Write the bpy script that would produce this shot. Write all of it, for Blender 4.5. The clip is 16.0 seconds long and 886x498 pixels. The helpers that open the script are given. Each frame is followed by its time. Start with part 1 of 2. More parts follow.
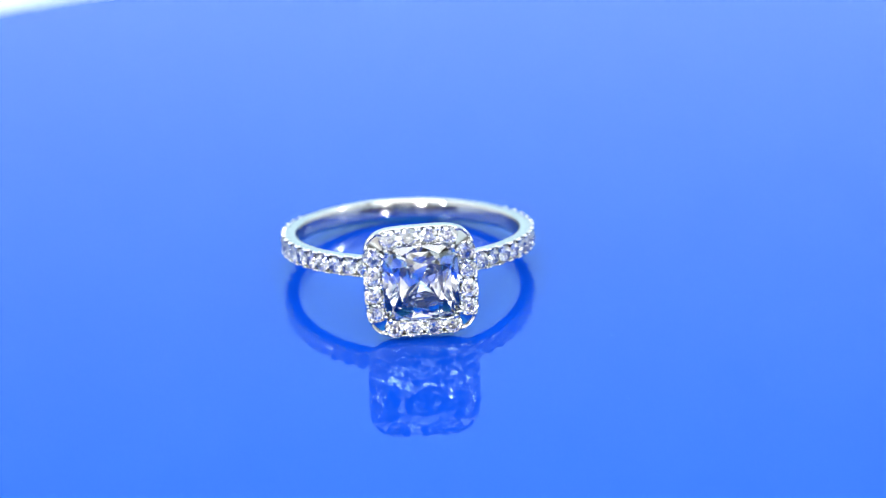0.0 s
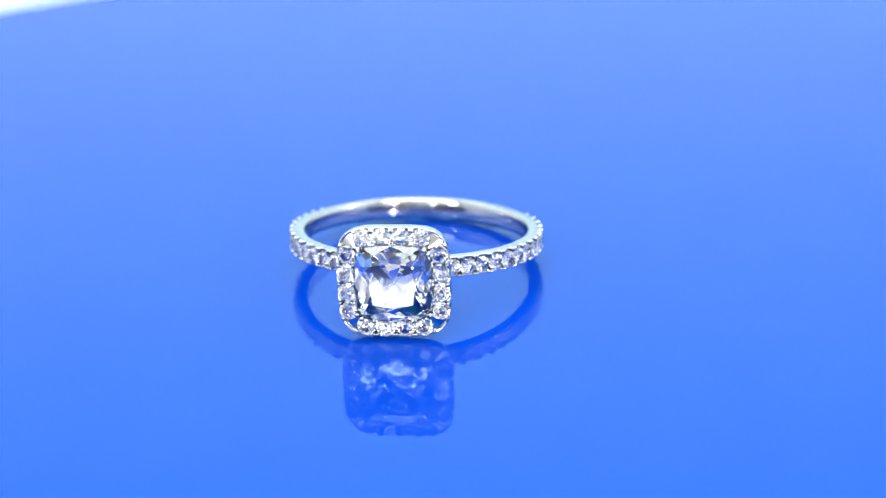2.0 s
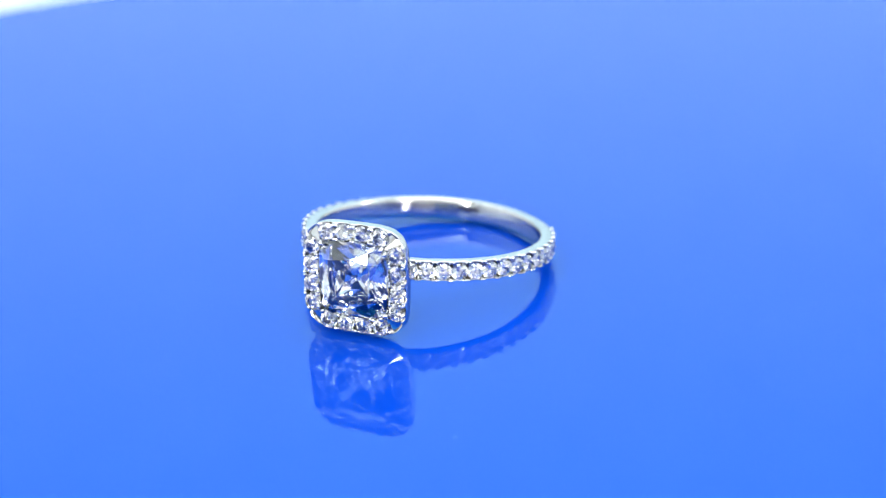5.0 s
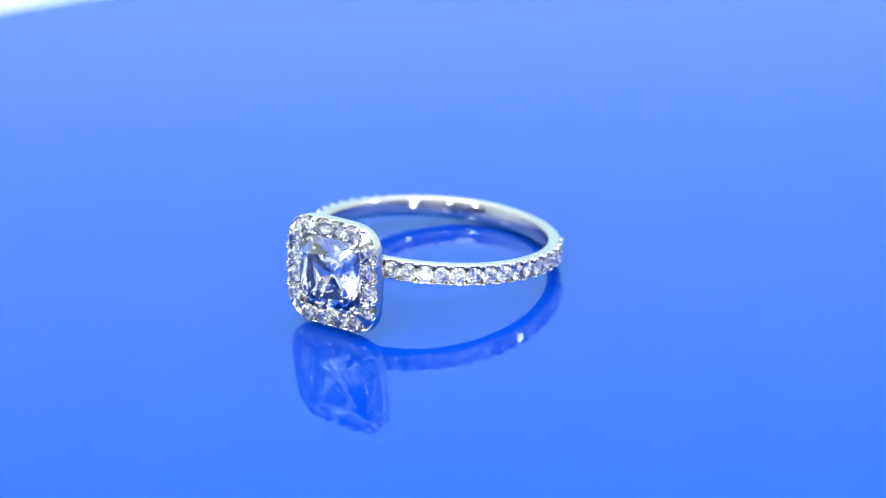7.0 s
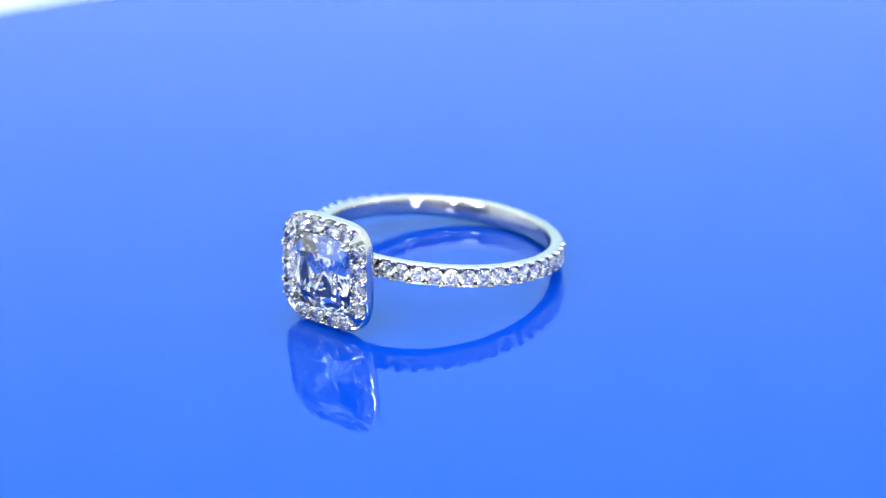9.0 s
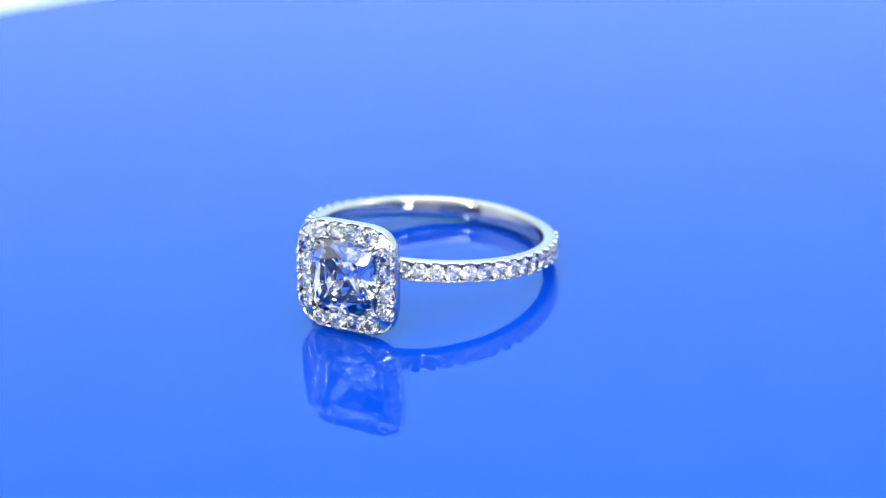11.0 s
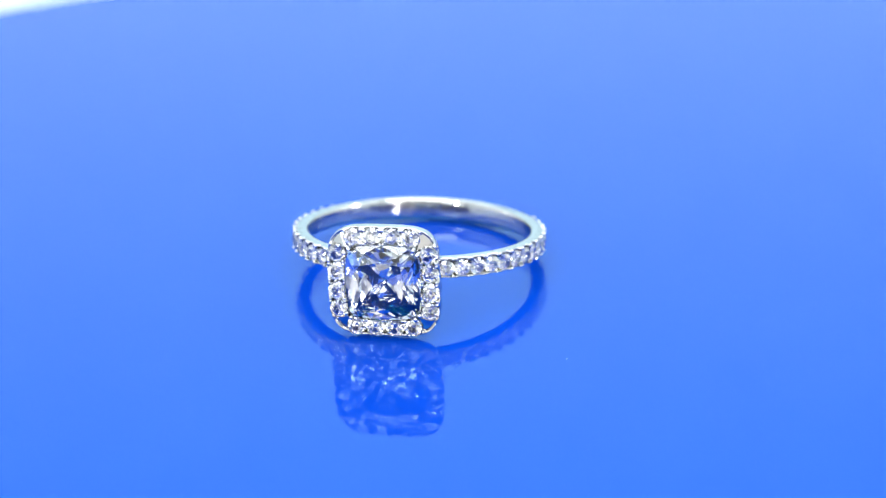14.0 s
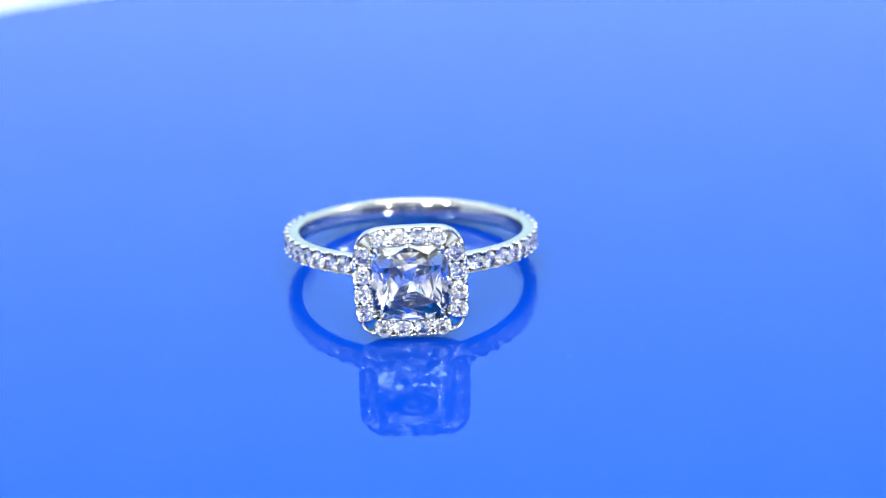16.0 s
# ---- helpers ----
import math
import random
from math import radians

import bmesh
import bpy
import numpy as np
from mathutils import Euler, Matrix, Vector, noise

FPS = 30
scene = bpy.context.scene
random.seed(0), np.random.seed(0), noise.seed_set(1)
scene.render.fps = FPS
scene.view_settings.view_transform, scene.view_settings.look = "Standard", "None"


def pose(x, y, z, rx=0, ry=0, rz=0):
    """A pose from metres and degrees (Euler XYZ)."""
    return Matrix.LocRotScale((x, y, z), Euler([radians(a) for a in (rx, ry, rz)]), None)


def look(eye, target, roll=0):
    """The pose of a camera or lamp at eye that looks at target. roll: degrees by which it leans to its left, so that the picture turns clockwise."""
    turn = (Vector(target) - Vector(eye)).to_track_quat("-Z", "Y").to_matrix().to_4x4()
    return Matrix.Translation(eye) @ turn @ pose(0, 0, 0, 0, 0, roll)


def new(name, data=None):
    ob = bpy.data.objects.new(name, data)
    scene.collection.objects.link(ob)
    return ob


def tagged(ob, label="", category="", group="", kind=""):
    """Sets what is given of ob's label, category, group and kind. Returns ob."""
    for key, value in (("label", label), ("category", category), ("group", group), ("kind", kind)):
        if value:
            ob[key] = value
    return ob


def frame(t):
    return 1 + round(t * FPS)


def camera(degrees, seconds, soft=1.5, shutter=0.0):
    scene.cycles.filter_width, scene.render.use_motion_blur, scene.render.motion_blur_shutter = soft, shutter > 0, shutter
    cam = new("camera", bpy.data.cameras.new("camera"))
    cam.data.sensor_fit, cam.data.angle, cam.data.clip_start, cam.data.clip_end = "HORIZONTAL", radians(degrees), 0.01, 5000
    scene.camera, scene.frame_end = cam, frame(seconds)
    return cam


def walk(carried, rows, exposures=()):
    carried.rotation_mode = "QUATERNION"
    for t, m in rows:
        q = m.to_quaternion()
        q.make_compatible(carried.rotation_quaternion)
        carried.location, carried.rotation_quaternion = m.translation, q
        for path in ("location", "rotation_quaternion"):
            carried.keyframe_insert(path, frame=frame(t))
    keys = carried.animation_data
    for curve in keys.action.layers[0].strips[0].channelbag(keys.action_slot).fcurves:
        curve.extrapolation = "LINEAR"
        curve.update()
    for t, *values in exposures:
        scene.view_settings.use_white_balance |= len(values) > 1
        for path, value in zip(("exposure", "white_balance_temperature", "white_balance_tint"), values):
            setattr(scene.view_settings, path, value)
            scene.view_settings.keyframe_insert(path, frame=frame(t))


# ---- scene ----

MM = 0.001

# ---- camera: a macro camera on a stand, still ----
E = radians(23.554)
AIM = Vector((2.267, 5.971, 0.0)) * MM
EYE = AIM + Vector((0, -math.cos(E), math.sin(E))) * 158.516 * MM
cam = camera(25.0, 16.0, soft=1.25)
cam.data.dof.use_dof = True
cam.data.dof.focus_distance = 0.1435
cam.data.dof.aperture_fstop = 26.0
walk(cam, [(0.0, look(EYE, AIM, -1.957)), (16.0, look(EYE, AIM, -1.957))])

# ---- light: a white light box, open to a dim room behind the camera ----
world = bpy.data.worlds.new("room_air")
scene.world = world
world.use_nodes = True
world.node_tree.nodes["Background"].inputs[0].default_value = (0.10, 0.08, 0.07, 1)
world.node_tree.nodes["Background"].inputs[1].default_value = 0.3


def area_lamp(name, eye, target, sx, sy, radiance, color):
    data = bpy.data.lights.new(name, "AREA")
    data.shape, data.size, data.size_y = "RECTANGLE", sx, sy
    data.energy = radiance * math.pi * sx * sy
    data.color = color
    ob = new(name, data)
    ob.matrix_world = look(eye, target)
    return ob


area_lamp("softbox_lamp", (0.02, 0.16, 0.485), (0.02, 0.1601, 0), 0.66, 0.62, 2.12, (0.92, 0.98, 1.0))
# unseen fill, added so the room wall bounces brightness into the stones
area_lamp("room_fill_lamp", (0, -0.78, 0.46), (0, -1.20, 0.16), 0.30, 0.22, 20.0, (1.0, 0.975, 0.955))
# unseen strip, added to draw one long highlight along the band's rim
area_lamp("highlight_strip_lamp", (0, -0.185, 0.274), (0, 0, 0), 0.40, 0.09, 5.0, (0.94, 0.98, 1.0))
# the second is inferred from the table flash; the other three are added for sparkle
for az, el, wide, high, power in ((84, 32, 0.024, 0.024, 130.0), (-15.6, 14.4, 0.056, 0.024, 130.0),
                                  (24, 9, 0.026, 0.026, 150.0), (-42, 22, 0.026, 0.026, 150.0)):
    way = Vector((math.sin(radians(az)) * math.cos(radians(el)), -math.cos(radians(az)) * math.cos(radians(el)), math.sin(radians(el))))
    area_lamp("glint_lamp", way * 0.33, (0, 0, 0), wide, high, power, (1.0, 0.95, 0.93))

scene.view_settings.exposure = 0.0

# ---- materials ----


def material(name):
    m = bpy.data.materials.new(name)
    m.use_nodes = True
    return m, m.node_tree, m.node_tree.nodes["Principled BSDF"]


def noise_on(nt, bsdf, scale, color_a, color_b, rough_a, rough_b, bump=0.0, bump_scale=None):
    """Mottling of colour and gloss with object coordinates, and a fine relief."""
    tc = nt.nodes.new("ShaderNodeTexCoord")
    n1 = nt.nodes.new("ShaderNodeTexNoise")
    n1.inputs["Scale"].default_value = scale
    n1.inputs["Detail"].default_value = 6
    nt.links.new(tc.outputs["Object"], n1.inputs["Vector"])
    ramp = nt.nodes.new("ShaderNodeMixRGB")
    ramp.inputs[1].default_value, ramp.inputs[2].default_value = (*color_a, 1), (*color_b, 1)
    nt.links.new(n1.outputs["Fac"], ramp.inputs[0])
    nt.links.new(ramp.outputs[0], bsdf.inputs["Base Color"])
    mr = nt.nodes.new("ShaderNodeMapRange")
    mr.inputs["To Min"].default_value, mr.inputs["To Max"].default_value = rough_a, rough_b
    nt.links.new(n1.outputs["Fac"], mr.inputs["Value"])
    nt.links.new(mr.outputs[0], bsdf.inputs["Roughness"])
    if bump:
        n2 = nt.nodes.new("ShaderNodeTexNoise")
        n2.inputs["Scale"].default_value = bump_scale
        n2.inputs["Detail"].default_value = 3
        nt.links.new(tc.outputs["Object"], n2.inputs["Vector"])
        b = nt.nodes.new("ShaderNodeBump")
        b.inputs["Strength"].default_value = bump
        b.inputs["Distance"].default_value = 0.00005
        nt.links.new(n2.outputs["Fac"], b.inputs["Height"])
        nt.links.new(b.outputs[0], bsdf.inputs["Normal"])


GOLD, nt, bs = material("white_gold")
bs.inputs["Metallic"].default_value = 1.0
noise_on(nt, bs, 900, (0.58, 0.57, 0.555), (0.64, 0.635, 0.62), 0.08, 0.15, 0.10, 2600)
POLISHED, nt, bs = material("polished_white_gold")
bs.inputs["Metallic"].default_value = 1.0
noise_on(nt, bs, 900, (0.70, 0.69, 0.675), (0.76, 0.755, 0.74), 0.03, 0.07)

DIAMOND, nt, bs = material("diamond")
nt.nodes.remove(bs)
gl = nt.nodes.new("ShaderNodeBsdfGlass")
gl.inputs["Color"].default_value, gl.inputs["Roughness"].default_value, gl.inputs["IOR"].default_value = (1, 1, 1, 1), 0.0, 2.42
nt.links.new(gl.outputs[0], nt.nodes["Material Output"].inputs["Surface"])

BLUE, nt, bs = material("blue_acrylic")
noise_on(nt, bs, 30, (0.0008, 0.046, 0.455), (0.0010, 0.049, 0.485), 0.0, 0.004)
bs.inputs["IOR"].default_value = 1.5
bs.inputs["Specular Tint"].default_value = (0.03, 1.0, 1.0, 1)

WHITE, nt, bs = material("white_tabletop")
noise_on(nt, bs, 20, (0.60, 0.67, 0.70), (0.65, 0.72, 0.75), 0.35, 0.5)
CLOTH, nt, bs = material("white_light_box_cloth")
noise_on(nt, bs, 3, (0.83, 0.85, 0.86), (0.86, 0.88, 0.89), 0.8, 0.95)
PALE, nt, bs = material("pale_blue_backdrop_cloth")
noise_on(nt, bs, 3, (0.632, 0.81, 0.89), (0.648, 0.825, 0.90), 0.8, 0.95)
GREY, nt, bs = material("white_reflector_card")
noise_on(nt, bs, 8, (0.78, 0.82, 0.84), (0.83, 0.87, 0.89), 0.8, 0.95)
PLASTER, nt, bs = material("pale_room_wall")
noise_on(nt, bs, 4, (0.66, 0.68, 0.68), (0.74, 0.755, 0.75), 0.7, 0.9)
# the dimness of the unseen room is put into this dark grey
DIM, nt, bs = material("grey_for_dim_room")
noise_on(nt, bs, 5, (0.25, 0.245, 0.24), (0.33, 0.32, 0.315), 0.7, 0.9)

# ---- mesh helpers ----


def mesh_of(name, bm, mat, smooth=False):
    bmesh.ops.recalc_face_normals(bm, faces=bm.faces)
    me = bpy.data.meshes.new(name)
    bm.to_mesh(me)
    bm.free()
    me.materials.append(mat)
    if smooth:
        me.shade_smooth()
    return me


def part(name, me, parent, m=None, label=""):
    """One mesh object under a thing or a part."""
    ob = new(name, me)
    ob.parent = parent
    if m is not None:
        ob.matrix_basis = m
    if label:
        ob["label"] = label
    return ob


def box_mesh(name, lo, hi, mat):
    bm = bmesh.new()
    bmesh.ops.create_cube(bm, size=1)
    for v in bm.verts:
        v.co = Vector([lo[i] + (v.co[i] + 0.5) * (hi[i] - lo[i]) for i in range(3)])
    return mesh_of(name, bm, mat)


def loft(loops, closed_section=True):
    """Quads between equal closed loops of points; closed_section joins the last loop to the first."""
    bm = bmesh.new()
    rows = [[bm.verts.new(Vector(p) * MM) for p in loop] for loop in loops]
    k = len(rows[0])
    for i in range(len(rows) if closed_section else len(rows) - 1):
        a, b = rows[i], rows[(i + 1) % len(rows)]
        for j in range(k):
            bm.faces.new((a[j], a[(j + 1) % k], b[(j + 1) % k], b[j]))
    return bm


def rod(points, radii, sides=10):
    """A rounded rod along points (mm) with those radii."""
    bm = bmesh.new()
    rows = []
    for i, (p, r) in enumerate(zip(points, radii)):
        p = Vector(p)
        d = (Vector(points[min(i + 1, len(points) - 1)]) - Vector(points[max(i - 1, 0)])).normalized()
        q = d.to_track_quat("Z", "Y").to_matrix()
        rows.append([bm.verts.new((p + q @ Vector((r * math.cos(a), r * math.sin(a), 0))) * MM)
                     for a in [2 * math.pi * j / sides for j in range(sides)]])
    for a, b in zip(rows, rows[1:]):
        for j in range(sides):
            bm.faces.new((a[j], a[(j + 1) % sides], b[(j + 1) % sides], b[j]))
    bm.faces.new(rows[0])
    bm.faces.new(rows[-1])
    return bm


def hull_stone(points):
    bm = bmesh.new()
    for p in points:
        bm.verts.new(Vector(p) * MM)
    bmesh.ops.convex_hull(bm, input=bm.verts)
    bmesh.ops.dissolve_limit(bm, angle_limit=0.002, verts=bm.verts, edges=bm.edges)
    return bm


# ---- the light box and the table ----
TABLE_Z = -0.008
BOX, ROOM = "pale white cloth panel of the light box", "unseen room wall, grey to keep reflections dim"
for name, lo, hi, mat, label in (
    ("floor", (-0.92, -1.22, TABLE_Z - 0.02), (0.92, 0.52, TABLE_Z), WHITE, "smooth white tabletop under the blue turntable"),
    ("wall_north", (-0.42, 0.50, TABLE_Z), (0.42, 0.52, 0.50), PALE, "pale blue cloth backdrop of the light box"),
    ("wall_west", (-0.42, -0.30, TABLE_Z), (-0.40, 0.50, 0.50), CLOTH, BOX),
    ("wall_east", (0.40, -0.30, TABLE_Z), (0.42, 0.50, 0.50), CLOTH, BOX),
    # unseen white cards beside the opening, added to brighten the stones
    ("wall_south_left", (-0.42, -0.32, 0.06), (-0.16, -0.30, 0.24), GREY, BOX),
    ("wall_south_right", (0.16, -0.32, 0.06), (0.42, -0.30, 0.24), GREY, BOX),
    ("ceiling", (-0.42, -0.02, 0.50), (0.42, 0.52, 0.52), CLOTH, "white cloth top of the light box"),
    # unseen dark cover over the front, added to dim what the ring mirrors
    ("ceiling_front", (-0.42, -0.32, 0.50), (0.42, -0.02, 0.52), DIM, "unseen ceiling, coloured dark to keep reflections dim"),
    # unseen wall: pale to bounce the fill into the stones, darkened at its top
    ("wall_room_south", (-0.92, -1.22, TABLE_Z), (0.92, -1.20, 0.70), PLASTER, "plain pale wall of the room"),
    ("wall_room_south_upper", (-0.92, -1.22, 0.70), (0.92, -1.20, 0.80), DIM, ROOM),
    # unseen panel, added so the inside of the band mirrors a dark foot
    ("baseboard", (-0.90, -1.20, TABLE_Z), (0.90, -1.19, 0.14), DIM, "unseen grey panel added to darken low reflections"),
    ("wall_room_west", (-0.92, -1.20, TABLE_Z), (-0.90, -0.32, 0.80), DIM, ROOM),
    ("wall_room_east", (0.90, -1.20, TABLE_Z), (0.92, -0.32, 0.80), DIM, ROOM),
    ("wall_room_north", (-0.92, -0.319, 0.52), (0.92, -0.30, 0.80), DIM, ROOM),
    ("ceiling_room", (-0.92, -1.22, 0.80), (0.92, -0.30, 0.82), DIM, "unseen ceiling, coloured dark to keep reflections dim"),
):
    tagged(new(name, box_mesh(name, lo, hi, mat)), label, name.split("_")[0], kind="structure")

# ---- the turntable disc ----


def build_turntable():
    profile = [(0.0, 0.0), (40.0, 0.0), (89.12, 0.0), (89.24, -0.05), (89.30, -0.2), (89.3, -1.5), (89.3, -5.2), (88.7, -5.6), (70.0, -5.6)]
    n = 256
    loops = [[(r * math.cos(2 * math.pi * j / n), r * math.sin(2 * math.pi * j / n), z) for j in range(n)] for r, z in profile[1:]]
    bm = loft(loops, False)
    bm.verts.ensure_lookup_table()
    bm.faces.new(bm.verts[:n])
    disc = new("turntable", None)
    d = part("disc", mesh_of("disc", bm, BLUE), disc, label="glossy cobalt blue acrylic disc")
    foot = loft([[(r * math.cos(2 * math.pi * j / 96), r * math.sin(2 * math.pi * j / 96), z) for j in range(96)]
                 for r, z in ((60, -5.6), (60, -8.0), (50, -8.0), (50, -5.6))])
    part("foot_ring", mesh_of("foot_ring", foot, WHITE), disc, label="white plastic foot ring")
    bm = bmesh.new()
    for x, y, r in ((12.8, -21.5, 0.026), (13.3, -11.7, 0.022), (10.9, -13.6, 0.02)):
        m = Matrix.Translation(Vector((x, y, 0.02)) * MM) @ pose(0, 0, 0, 0, 0, 40 * x) @ Matrix.Diagonal((1.0, 0.5, 0.25, 1))
        bmesh.ops.create_icosphere(bm, subdivisions=1, radius=r * MM, matrix=m)
    tagged(part("dust", mesh_of("dust", bm, WHITE), disc, label="white dust specks"), kind="stuff")
    return tagged(disc, "glossy cobalt blue acrylic turntable disc on a white tabletop", "turntable")


turntable = build_turntable()

# ---- the ring ----
CENTRE = (-0.121, 3.553)
D = 13.585          # from the ring's axis to the face of the halo
HA, HB, HZ = 4.10, 4.12, 0.095
ROUND = 4.2         # how square the cushion outline is
RI = 8.61
# the head leans back a little less than the band, which rests on the disc at its far side
LEAN = Matrix.Translation((0, 0, 2.93 * MM)) @ pose(0, 0, 0, -5.63, 0, 0) @ pose(0, 0, 0, 0, -1.01, 0)
LEAN_BAND = Matrix.Translation(Vector((-0.056, -0.343, 2.40)) * MM) @ pose(0, 0, 0, -8.95, 0, 0) @ pose(0, 0, 0, 0, 0.9, 0)


def at(x, y, z, turn=None):
    m = Matrix.Translation(Vector((x, y, z)) * MM)
    return m @ turn if turn is not None else m


def cushion(inset, y, n=96, power=ROUND):
    pts = []
    for j in range(n):
        a = 2 * math.pi * j / n
        c, s = math.cos(a), math.sin(a)
        k = (abs(c) ** power + abs(s) ** power) ** (-1 / power)
        pts.append(((HA - inset) * k * c, y, (HB - inset) * k * s + HZ))
    return pts


def scalloped(inset, seat, post, n=384):
    """A loop of the halo whose depth dips at each stone and rises at each claw between two."""
    pts = []
    for x, _, z in cushion(inset, 0, n):
        u = x if abs(z - HZ) > abs(x) else z - HZ
        near = min(abs(abs(u) - c) for c in (0.0, 1.42, 2.84))
        k = max(0.0, 1 - max(0.0, near - 0.12) / 0.30)
        k = 0.0 if abs(u) > 2.84 else k * k * (3 - 2 * k)
        pts.append((x, -(D - seat - (post - seat) * k), z))
    return pts


def brilliant(dia, seed):
    """A round brilliant of eight mains, table towards +z and girdle at z = 0."""
    r = dia / 2
    cut = random.Random(seed)
    pts = []

    def tier(n, radius, z, off, slip):
        for j in range(n):
            a = 2 * math.pi * (j + off + cut.uniform(-slip, slip)) / n
            pts.append((radius * r * math.cos(a), radius * r * math.sin(a), (z + 0.1 * cut.uniform(-slip, slip)) * r))

    tier(8, 0.56, 0.31, 0.0, 0.0)
    tier(8, 0.77, 0.205, 0.5, 0.05)
    tier(32, 1.0, 0.02, 0.0, 0.0)
    tier(32, 1.0, -0.02, 0.0, 0.0)
    tier(13, 0.82, -0.205, 0.5, 0.10)
    tier(13, 0.62, -0.405, 0.0, 0.12)
    tier(11, 0.42, -0.58, 0.5, 0.12)
    tier(8, 0.22, -0.73, 0.0, 0.10)
    pts.append((0, 0, -0.87 * r))
    return hull_stone(pts)


def cushion_brilliant(hx, hy):
    """A square cushion stone, table towards +z, girdle at z = 0: eight crown kites with their stars and halves,
    and a pavilion of mains with a second row of facets towards the girdle."""
    pts = []
    cut = random.Random(11)
    top, rim = 0.683, 0.11

    def eight(side, corner, z_side, z_corner, slip=0.0):
        """Four points towards the sides and four towards the corners."""
        for j in range(8):
            a = math.pi * j / 4 + cut.uniform(-slip, slip)
            k, z = (side, z_side) if j % 2 == 0 else (corner * math.sqrt(2), z_corner)
            pts.append((hx * k * math.cos(a), hy * k * math.sin(a), z))

    def pairs(along, out, z, slip=0.0):
        """Eight points, two beside the middle of each side."""
        for j in range(4):
            for sgn in (1, -1):
                x, y = out + cut.uniform(-slip, slip), sgn * along + cut.uniform(-slip, slip)
                c, q = ((1, 0), (0, 1), (-1, 0), (0, -1))[j]
                pts.append((hx * (x * c - y * q), hy * (x * q + y * c), z))

    def girdle(scale, z, n=48):
        for j in range(n):
            a = 2 * math.pi * j / n
            c, q = math.cos(a), math.sin(a)
            k = (abs(c) ** 4.1 + abs(q) ** 4.1) ** (-1 / 4.1)
            pts.append((hx * scale * k * c, hy * scale * k * q, z + (0.05 * math.cos(8 * a) if z > 0 else 0)))

    eight(0.605, 0.52, top, top)
    pairs(0.50, 0.79, rim + (top - rim) * 0.535)
    girdle(1.0, rim - 0.05)
    girdle(1.0, -0.06)
    pairs(0.36, 0.86, -0.50, 0.04)
    eight(0.70, 0.66, -0.94, -0.88, 0.06)
    pairs(0.26, 0.56, -1.28, 0.05)
    eight(0.42, 0.40, -1.62, -1.55, 0.08)
    pairs(0.12, 0.28, -1.93, 0.03)
    pts.append((0, 0, -2.40))
    return hull_stone(pts)


def bead_mesh(r, length):
    bm = bmesh.new()
    bmesh.ops.create_icosphere(bm, subdivisions=2, radius=r * MM)
    for v in bm.verts:
        if v.co.z < 0:
            v.co.z -= length * MM
    return mesh_of("bead", bm, POLISHED, True)


PITCH, FIRST, COUNT = 7.3, 16.0, 15
SEATS = [FIRST + PITCH * k for k in range(COUNT)]
POSTS = [FIRST + PITCH * (k - 0.5) for k in range(COUNT + 1)]


def shank_mesh():
    n = 900
    loops = []
    lo, hi = POSTS[0], POSTS[-1]
    for i in range(n):
        phi = -180 + 360 * i / n
        a = abs(phi)
        far = min(1.0, max(0.0, a - hi) / 40)
        if lo - 1.6 < a < hi + 1.6:
            near = min(abs(a - p) for p in POSTS)
            post = max(0.0, 1 - max(0.0, near - 0.85) / 0.75)
            post = post * post * (3 - 2 * post)
            edge, mid = 9.57 + 0.13 * post, 9.12 + 0.22 * post
        else:
            edge = 9.66 - 0.14 * far
            mid = 9.68
        half = 0.81 + 0.14 * far
        bev = 0.14 + 0.12 * far
        section = [(RI + 0.04, -half + 0.12), (RI + 0.14, -half + 0.06), (RI + 0.35, -half), (edge - bev, -half + 0.04), (edge, -half + bev), (mid, -half + bev + 0.10), (mid, -0.2),
                   (mid, 0.2), (mid, half - bev - 0.10), (edge, half - bev), (edge - bev, half - 0.04), (RI + 0.35, half), (RI + 0.14, half - 0.06), (RI + 0.04, half - 0.12),
                   (RI + 0.02, 0.42), (RI, 0.15), (RI, -0.15), (RI + 0.02, -0.42)]
        p = radians(phi)
        loops.append([(r * math.sin(p), -r * math.cos(p), z) for r, z in section])
    bm = loft(loops)
    return mesh_of("shank", bm, GOLD, True)


def corner_plate_mesh():
    """The polished corner of the halo: a facet falling outwards, cut in round the two stones beside it."""
    n = 20
    seats = (Vector((2.10, 0, 3.31)), Vector((3.31, 0, 2.10)))
    root = Vector((2.60, 0, 2.60))
    outer, inner = [], []
    for j in range(n + 1):
        a = radians(45 + (j - n / 2) * 1.5)
        c, q = math.cos(a), math.sin(a)
        k = (c ** ROUND + q ** ROUND) ** (-1 / ROUND)
        rim = Vector(((HA - 0.01) * k * c, 0, (HB - 0.01) * k * q))
        stop = root
        for i in range(1, 60):
            p = rim.lerp(root, i / 60)
            if min((p - e).length for e in seats) < 0.66:
                stop = p
                break
        outer.append(rim)
        inner.append(stop)
    bm = bmesh.new()
    rows = []
    for t, d in ((0.0, 1.0), (0.0, 0.08), (0.04, 0.06), (0.5, 0.29), (0.86, 0.47), (0.96, 0.54), (1.0, 0.63), (1.0, 1.0)):
        rows.append([bm.verts.new((p.lerp(q, t) + Vector((0, -(D - d), 0))) * MM) for p, q in zip(inner, outer)])
    for a, b in zip(rows, rows[1:]):
        for j in range(n):
            bm.faces.new((a[j], a[j + 1], b[j + 1], b[j]))
    return mesh_of("corner_plate", bm, GOLD)


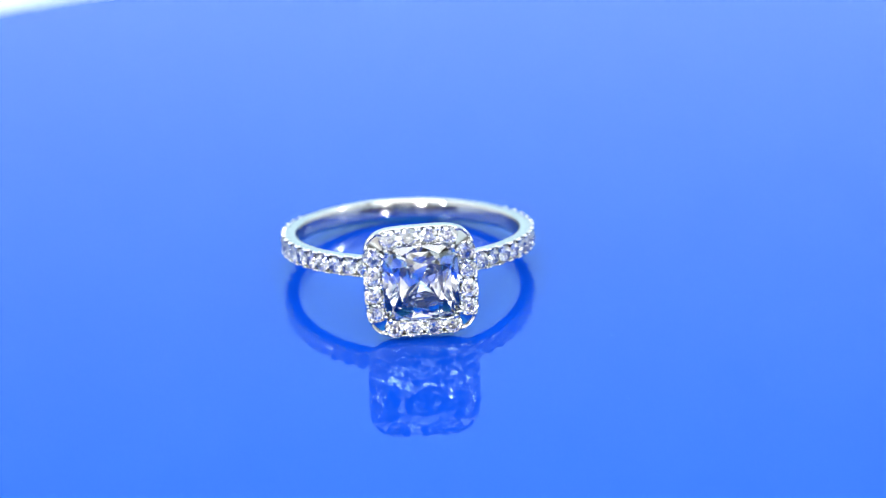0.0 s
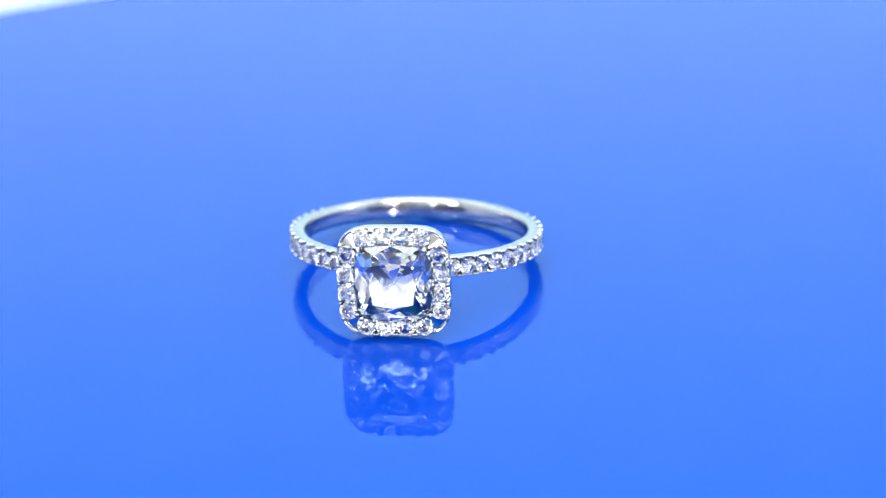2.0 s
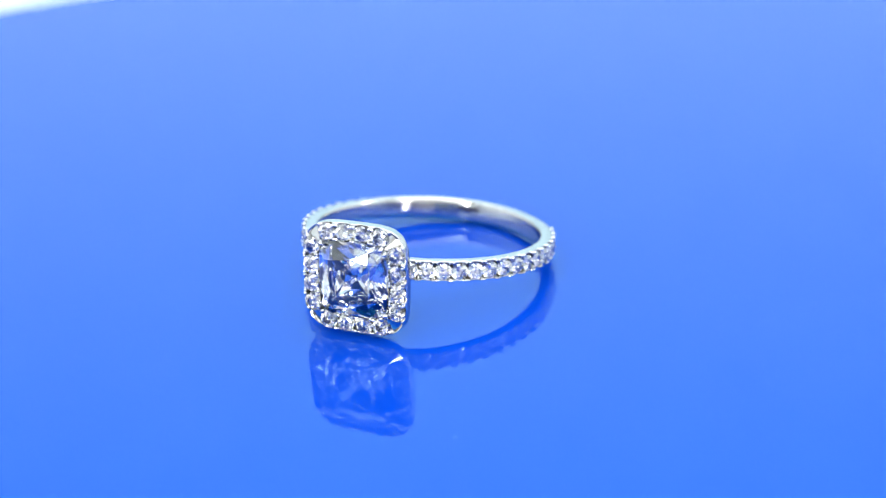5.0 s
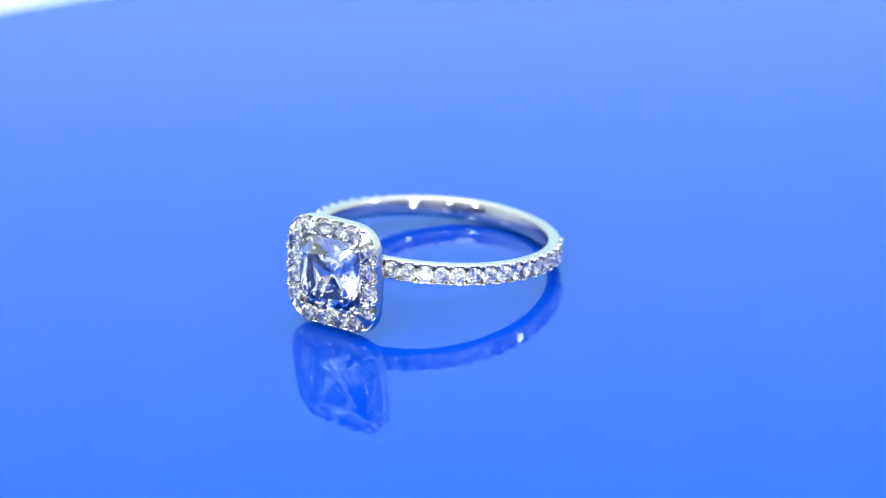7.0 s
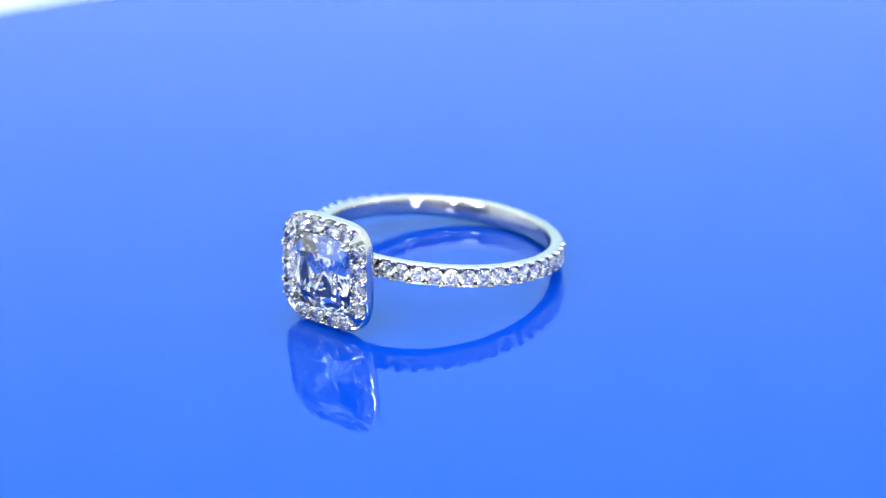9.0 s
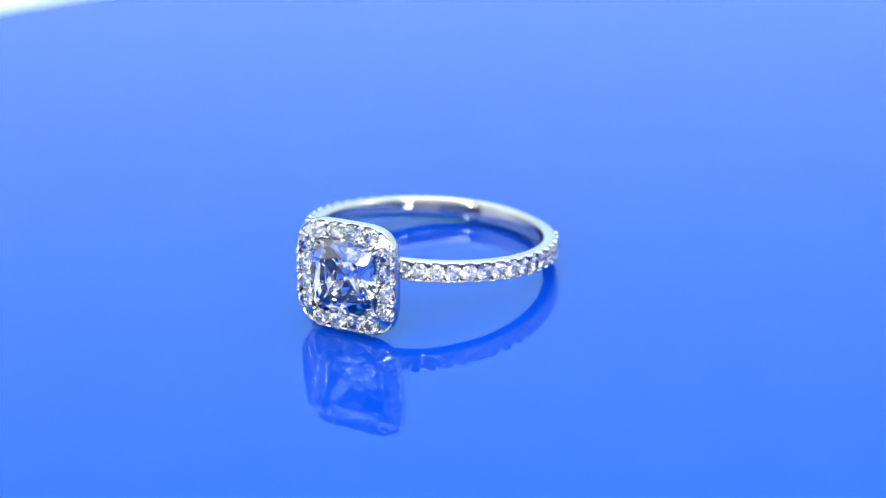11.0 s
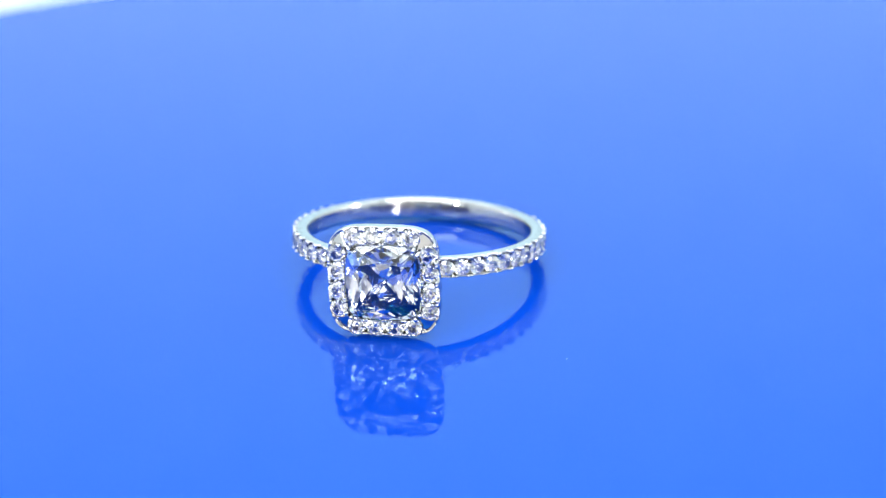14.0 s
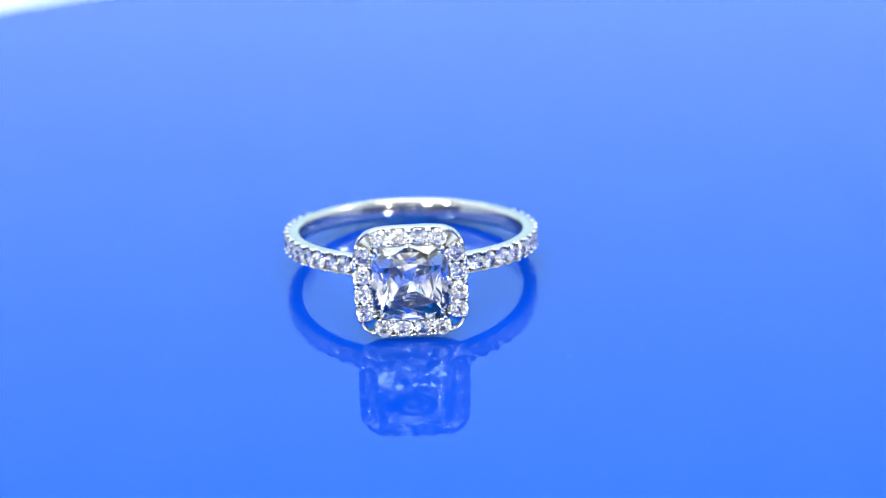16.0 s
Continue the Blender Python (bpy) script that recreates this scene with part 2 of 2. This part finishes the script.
def build_ring():
    ring = new("engagement_ring")
    shank = part("shank", shank_mesh(), ring, LEAN_BAND, "polished white gold band")

    # halo frame: pocket for the stones between an outer rim and an inner lip
    loops = [scalloped(i, d, p) for i, d, p in (
        (1.22, 0.34, 0.28), (1.10, 0.36, 0.30), (1.05, 0.72, 0.72), (0.34, 0.72, 0.72), (0.25, 0.52, 0.22), (0.16, 0.40, 0.16), (0.07, 0.30, 0.17), (0.02, 0.30, 0.22), (0.0, 0.36, 0.30),
        (0.0, 0.95, 0.95), (0.06, 1.12, 1.12), (0.30, 1.25, 1.25), (1.05, 1.35, 1.35), (1.22, 1.20, 1.20))]
    halo = part("halo_frame", mesh_of("halo_frame", loft(loops), GOLD, True), ring, LEAN, "polished white gold cushion-shaped halo rim")
    corner = corner_plate_mesh()
    for sx in (1, -1):
        for sz in (1, -1):
            part("corner_plate", corner, halo, Matrix.Translation((0, 0, HZ * MM)) @ Matrix.Diagonal((sx, 1, sz, 1)))

    # centre stone and its claws
    face = pose(0, 0, 0, 90, 0, 0)
    part("center_diamond", mesh_of("center_diamond", cushion_brilliant(2.74, 2.80), DIAMOND), ring, LEAN @ at(0, -(D - 0.05), HZ, face),
         "clear square cushion-cut diamond")
    # basket under the centre stone
    rail = loft([cushion(i, -(D - d)) for i, d in ((2.35, 2.2), (2.1, 2.05), (1.85, 2.2), (1.85, 2.6), (2.1, 2.75), (2.35, 2.6))])
    basket = part("gallery_rail", mesh_of("gallery_rail", rail, GOLD, True), ring, LEAN)
    for sx in (1, -1):
        for sz in (1, -1):
            for k in (0, 1):
                x, z = (2.72, 2.34) if k else (2.40, 2.64)
                pts = [(0.9 * sx, -(D - 3.0), 0.8 * sz), (0.92 * x * sx, -(D - 1.3), 0.92 * z * sz), (x * sx, -(D - 0.2), z * sz),
                       (x * sx, -(D + 0.14), z * sz), (0.985 * x * sx, -(D + 0.28), 0.985 * z * sz), (0.955 * x * sx, -(D + 0.37), 0.955 * z * sz),
                       (0.935 * x * sx, -(D + 0.40), 0.935 * z * sz)]
                part("prong", mesh_of("prong", rod(pts, (0.20, 0.19, 0.18, 0.18, 0.18, 0.14, 0.05)), GOLD, True), basket, at(0, 0, HZ))
    for sx in (1, -1):
        for sz in (1, -1):
            pts = [(1.5 * sx, -9.1, 0.35 * sz), (1.3 * sx, -9.9, 0.5 * sz), (1.5 * sx, -(D - 2.3), 1.4 * sz), (2.4 * sx, -(D - 1.2), 2.3 * sz)]
            part("basket_post", mesh_of("basket_post", rod(pts, (0.3, 0.32, 0.3, 0.28)), GOLD, True), basket)
        pts = [(1.7 * sx, -9.1, 0), (1.95 * sx, -10.4, 0), (2.7 * sx, -(D - 1.2), 0)]
        part("shoulder_bridge", mesh_of("shoulder_bridge", rod(pts, (0.30, 0.26, 0.24)), GOLD, True), basket)

    # stones and beads of the halo
    stones = [mesh_of("diamond", brilliant(1.41, k), DIAMOND) for k in range(4)]
    bead = bead_mesh(0.125, 0.55)
    rnd = random.Random(4)
    for side in range(4):
        turn = Matrix.Rotation(side * math.pi / 2, 4, "Y")
        for u in (-2.10, -0.71, 0.71, 2.10):
            p = turn @ Vector((u, 0, 3.37 if abs(u) < 1 else 3.31))
            wob = pose(0, 0, 0, 90 + rnd.uniform(-6, 6), rnd.uniform(-6, 6), 0) @ pose(0, 0, 0, 0, 0, rnd.uniform(0, 45))
            part("diamond", rnd.choice(stones), halo, at(p.x, -(D - 0.19), p.z + HZ, wob))
        for u in (-1.42, 0.0, 1.42):
            for du in (-0.11, 0.11):
                p = turn @ Vector((u + du, 0, 3.90))
                part("bead", bead, halo, at(p.x, -(D - 0.04), p.z + HZ, face))
                p = turn @ Vector((u + du, 0, 2.86))
                part("bead", bead, halo, at(p.x, -(D - 0.04), p.z + HZ, face))

    # stones and beads of the band
    smalls = [mesh_of("diamond", brilliant(1.26, 10 + k), DIAMOND) for k in range(5)]
    dot = bead_mesh(0.105, 0.45)
    for sgn in (1, -1):
        for a in SEATS:
            out = pose(0, 0, 0, 0, 0, sgn * a) @ pose(0, 0, 0, 90, 0, 0)
            p = radians(a) * sgn
            wob = out @ pose(0, 0, 0, rnd.uniform(-6, 6), rnd.uniform(-6, 6), rnd.uniform(0, 45))
            part("diamond", rnd.choice(smalls), shank, at(9.62 * math.sin(p), -9.62 * math.cos(p), 0, wob))
        for a in POSTS:
            for da in (-0.85, 0.85):
                p = radians(a + da) * sgn
                out = pose(0, 0, 0, 0, 0, sgn * (a + da)) @ pose(0, 0, 0, 90, 0, 0)
                for z in (-0.67, 0.67):
                    part("bead", dot, shank, at(9.71 * math.sin(p), -9.71 * math.cos(p), z, out))
    return tagged(ring, "white gold cushion halo diamond ring lying on the blue disc", "ring")


engagement_ring = build_ring()


def motions():
    times = [0.0, 1.0, 2.0, 3.0, 4.0, 5.0, 6.0, 7.0, 8.0, 8.1, 8.2, 8.4, 8.55, 8.65, 8.8, 9.0, 10.0, 11.0, 12.0, 13.0, 14.0, 15.0, 16.0]
    rows = []
    for t in times:
        # out at an even pace, a short stop, and back
        turn = max(-42.9, 4.35 - 5.79 * t if t <= 8.37 else 0.05 - 5.79 * (16.0 - t))
        rows.append((t, turn))
    walk(turntable, [(t, pose(0, 0, 0, 0, 0, a)) for t, a in rows])
    walk(engagement_ring, [(t, pose(0, 0, 0, 0, 0, a) @ Matrix.Translation(Vector((CENTRE[0], CENTRE[1], 0)) * MM)) for t, a in rows])


motions()
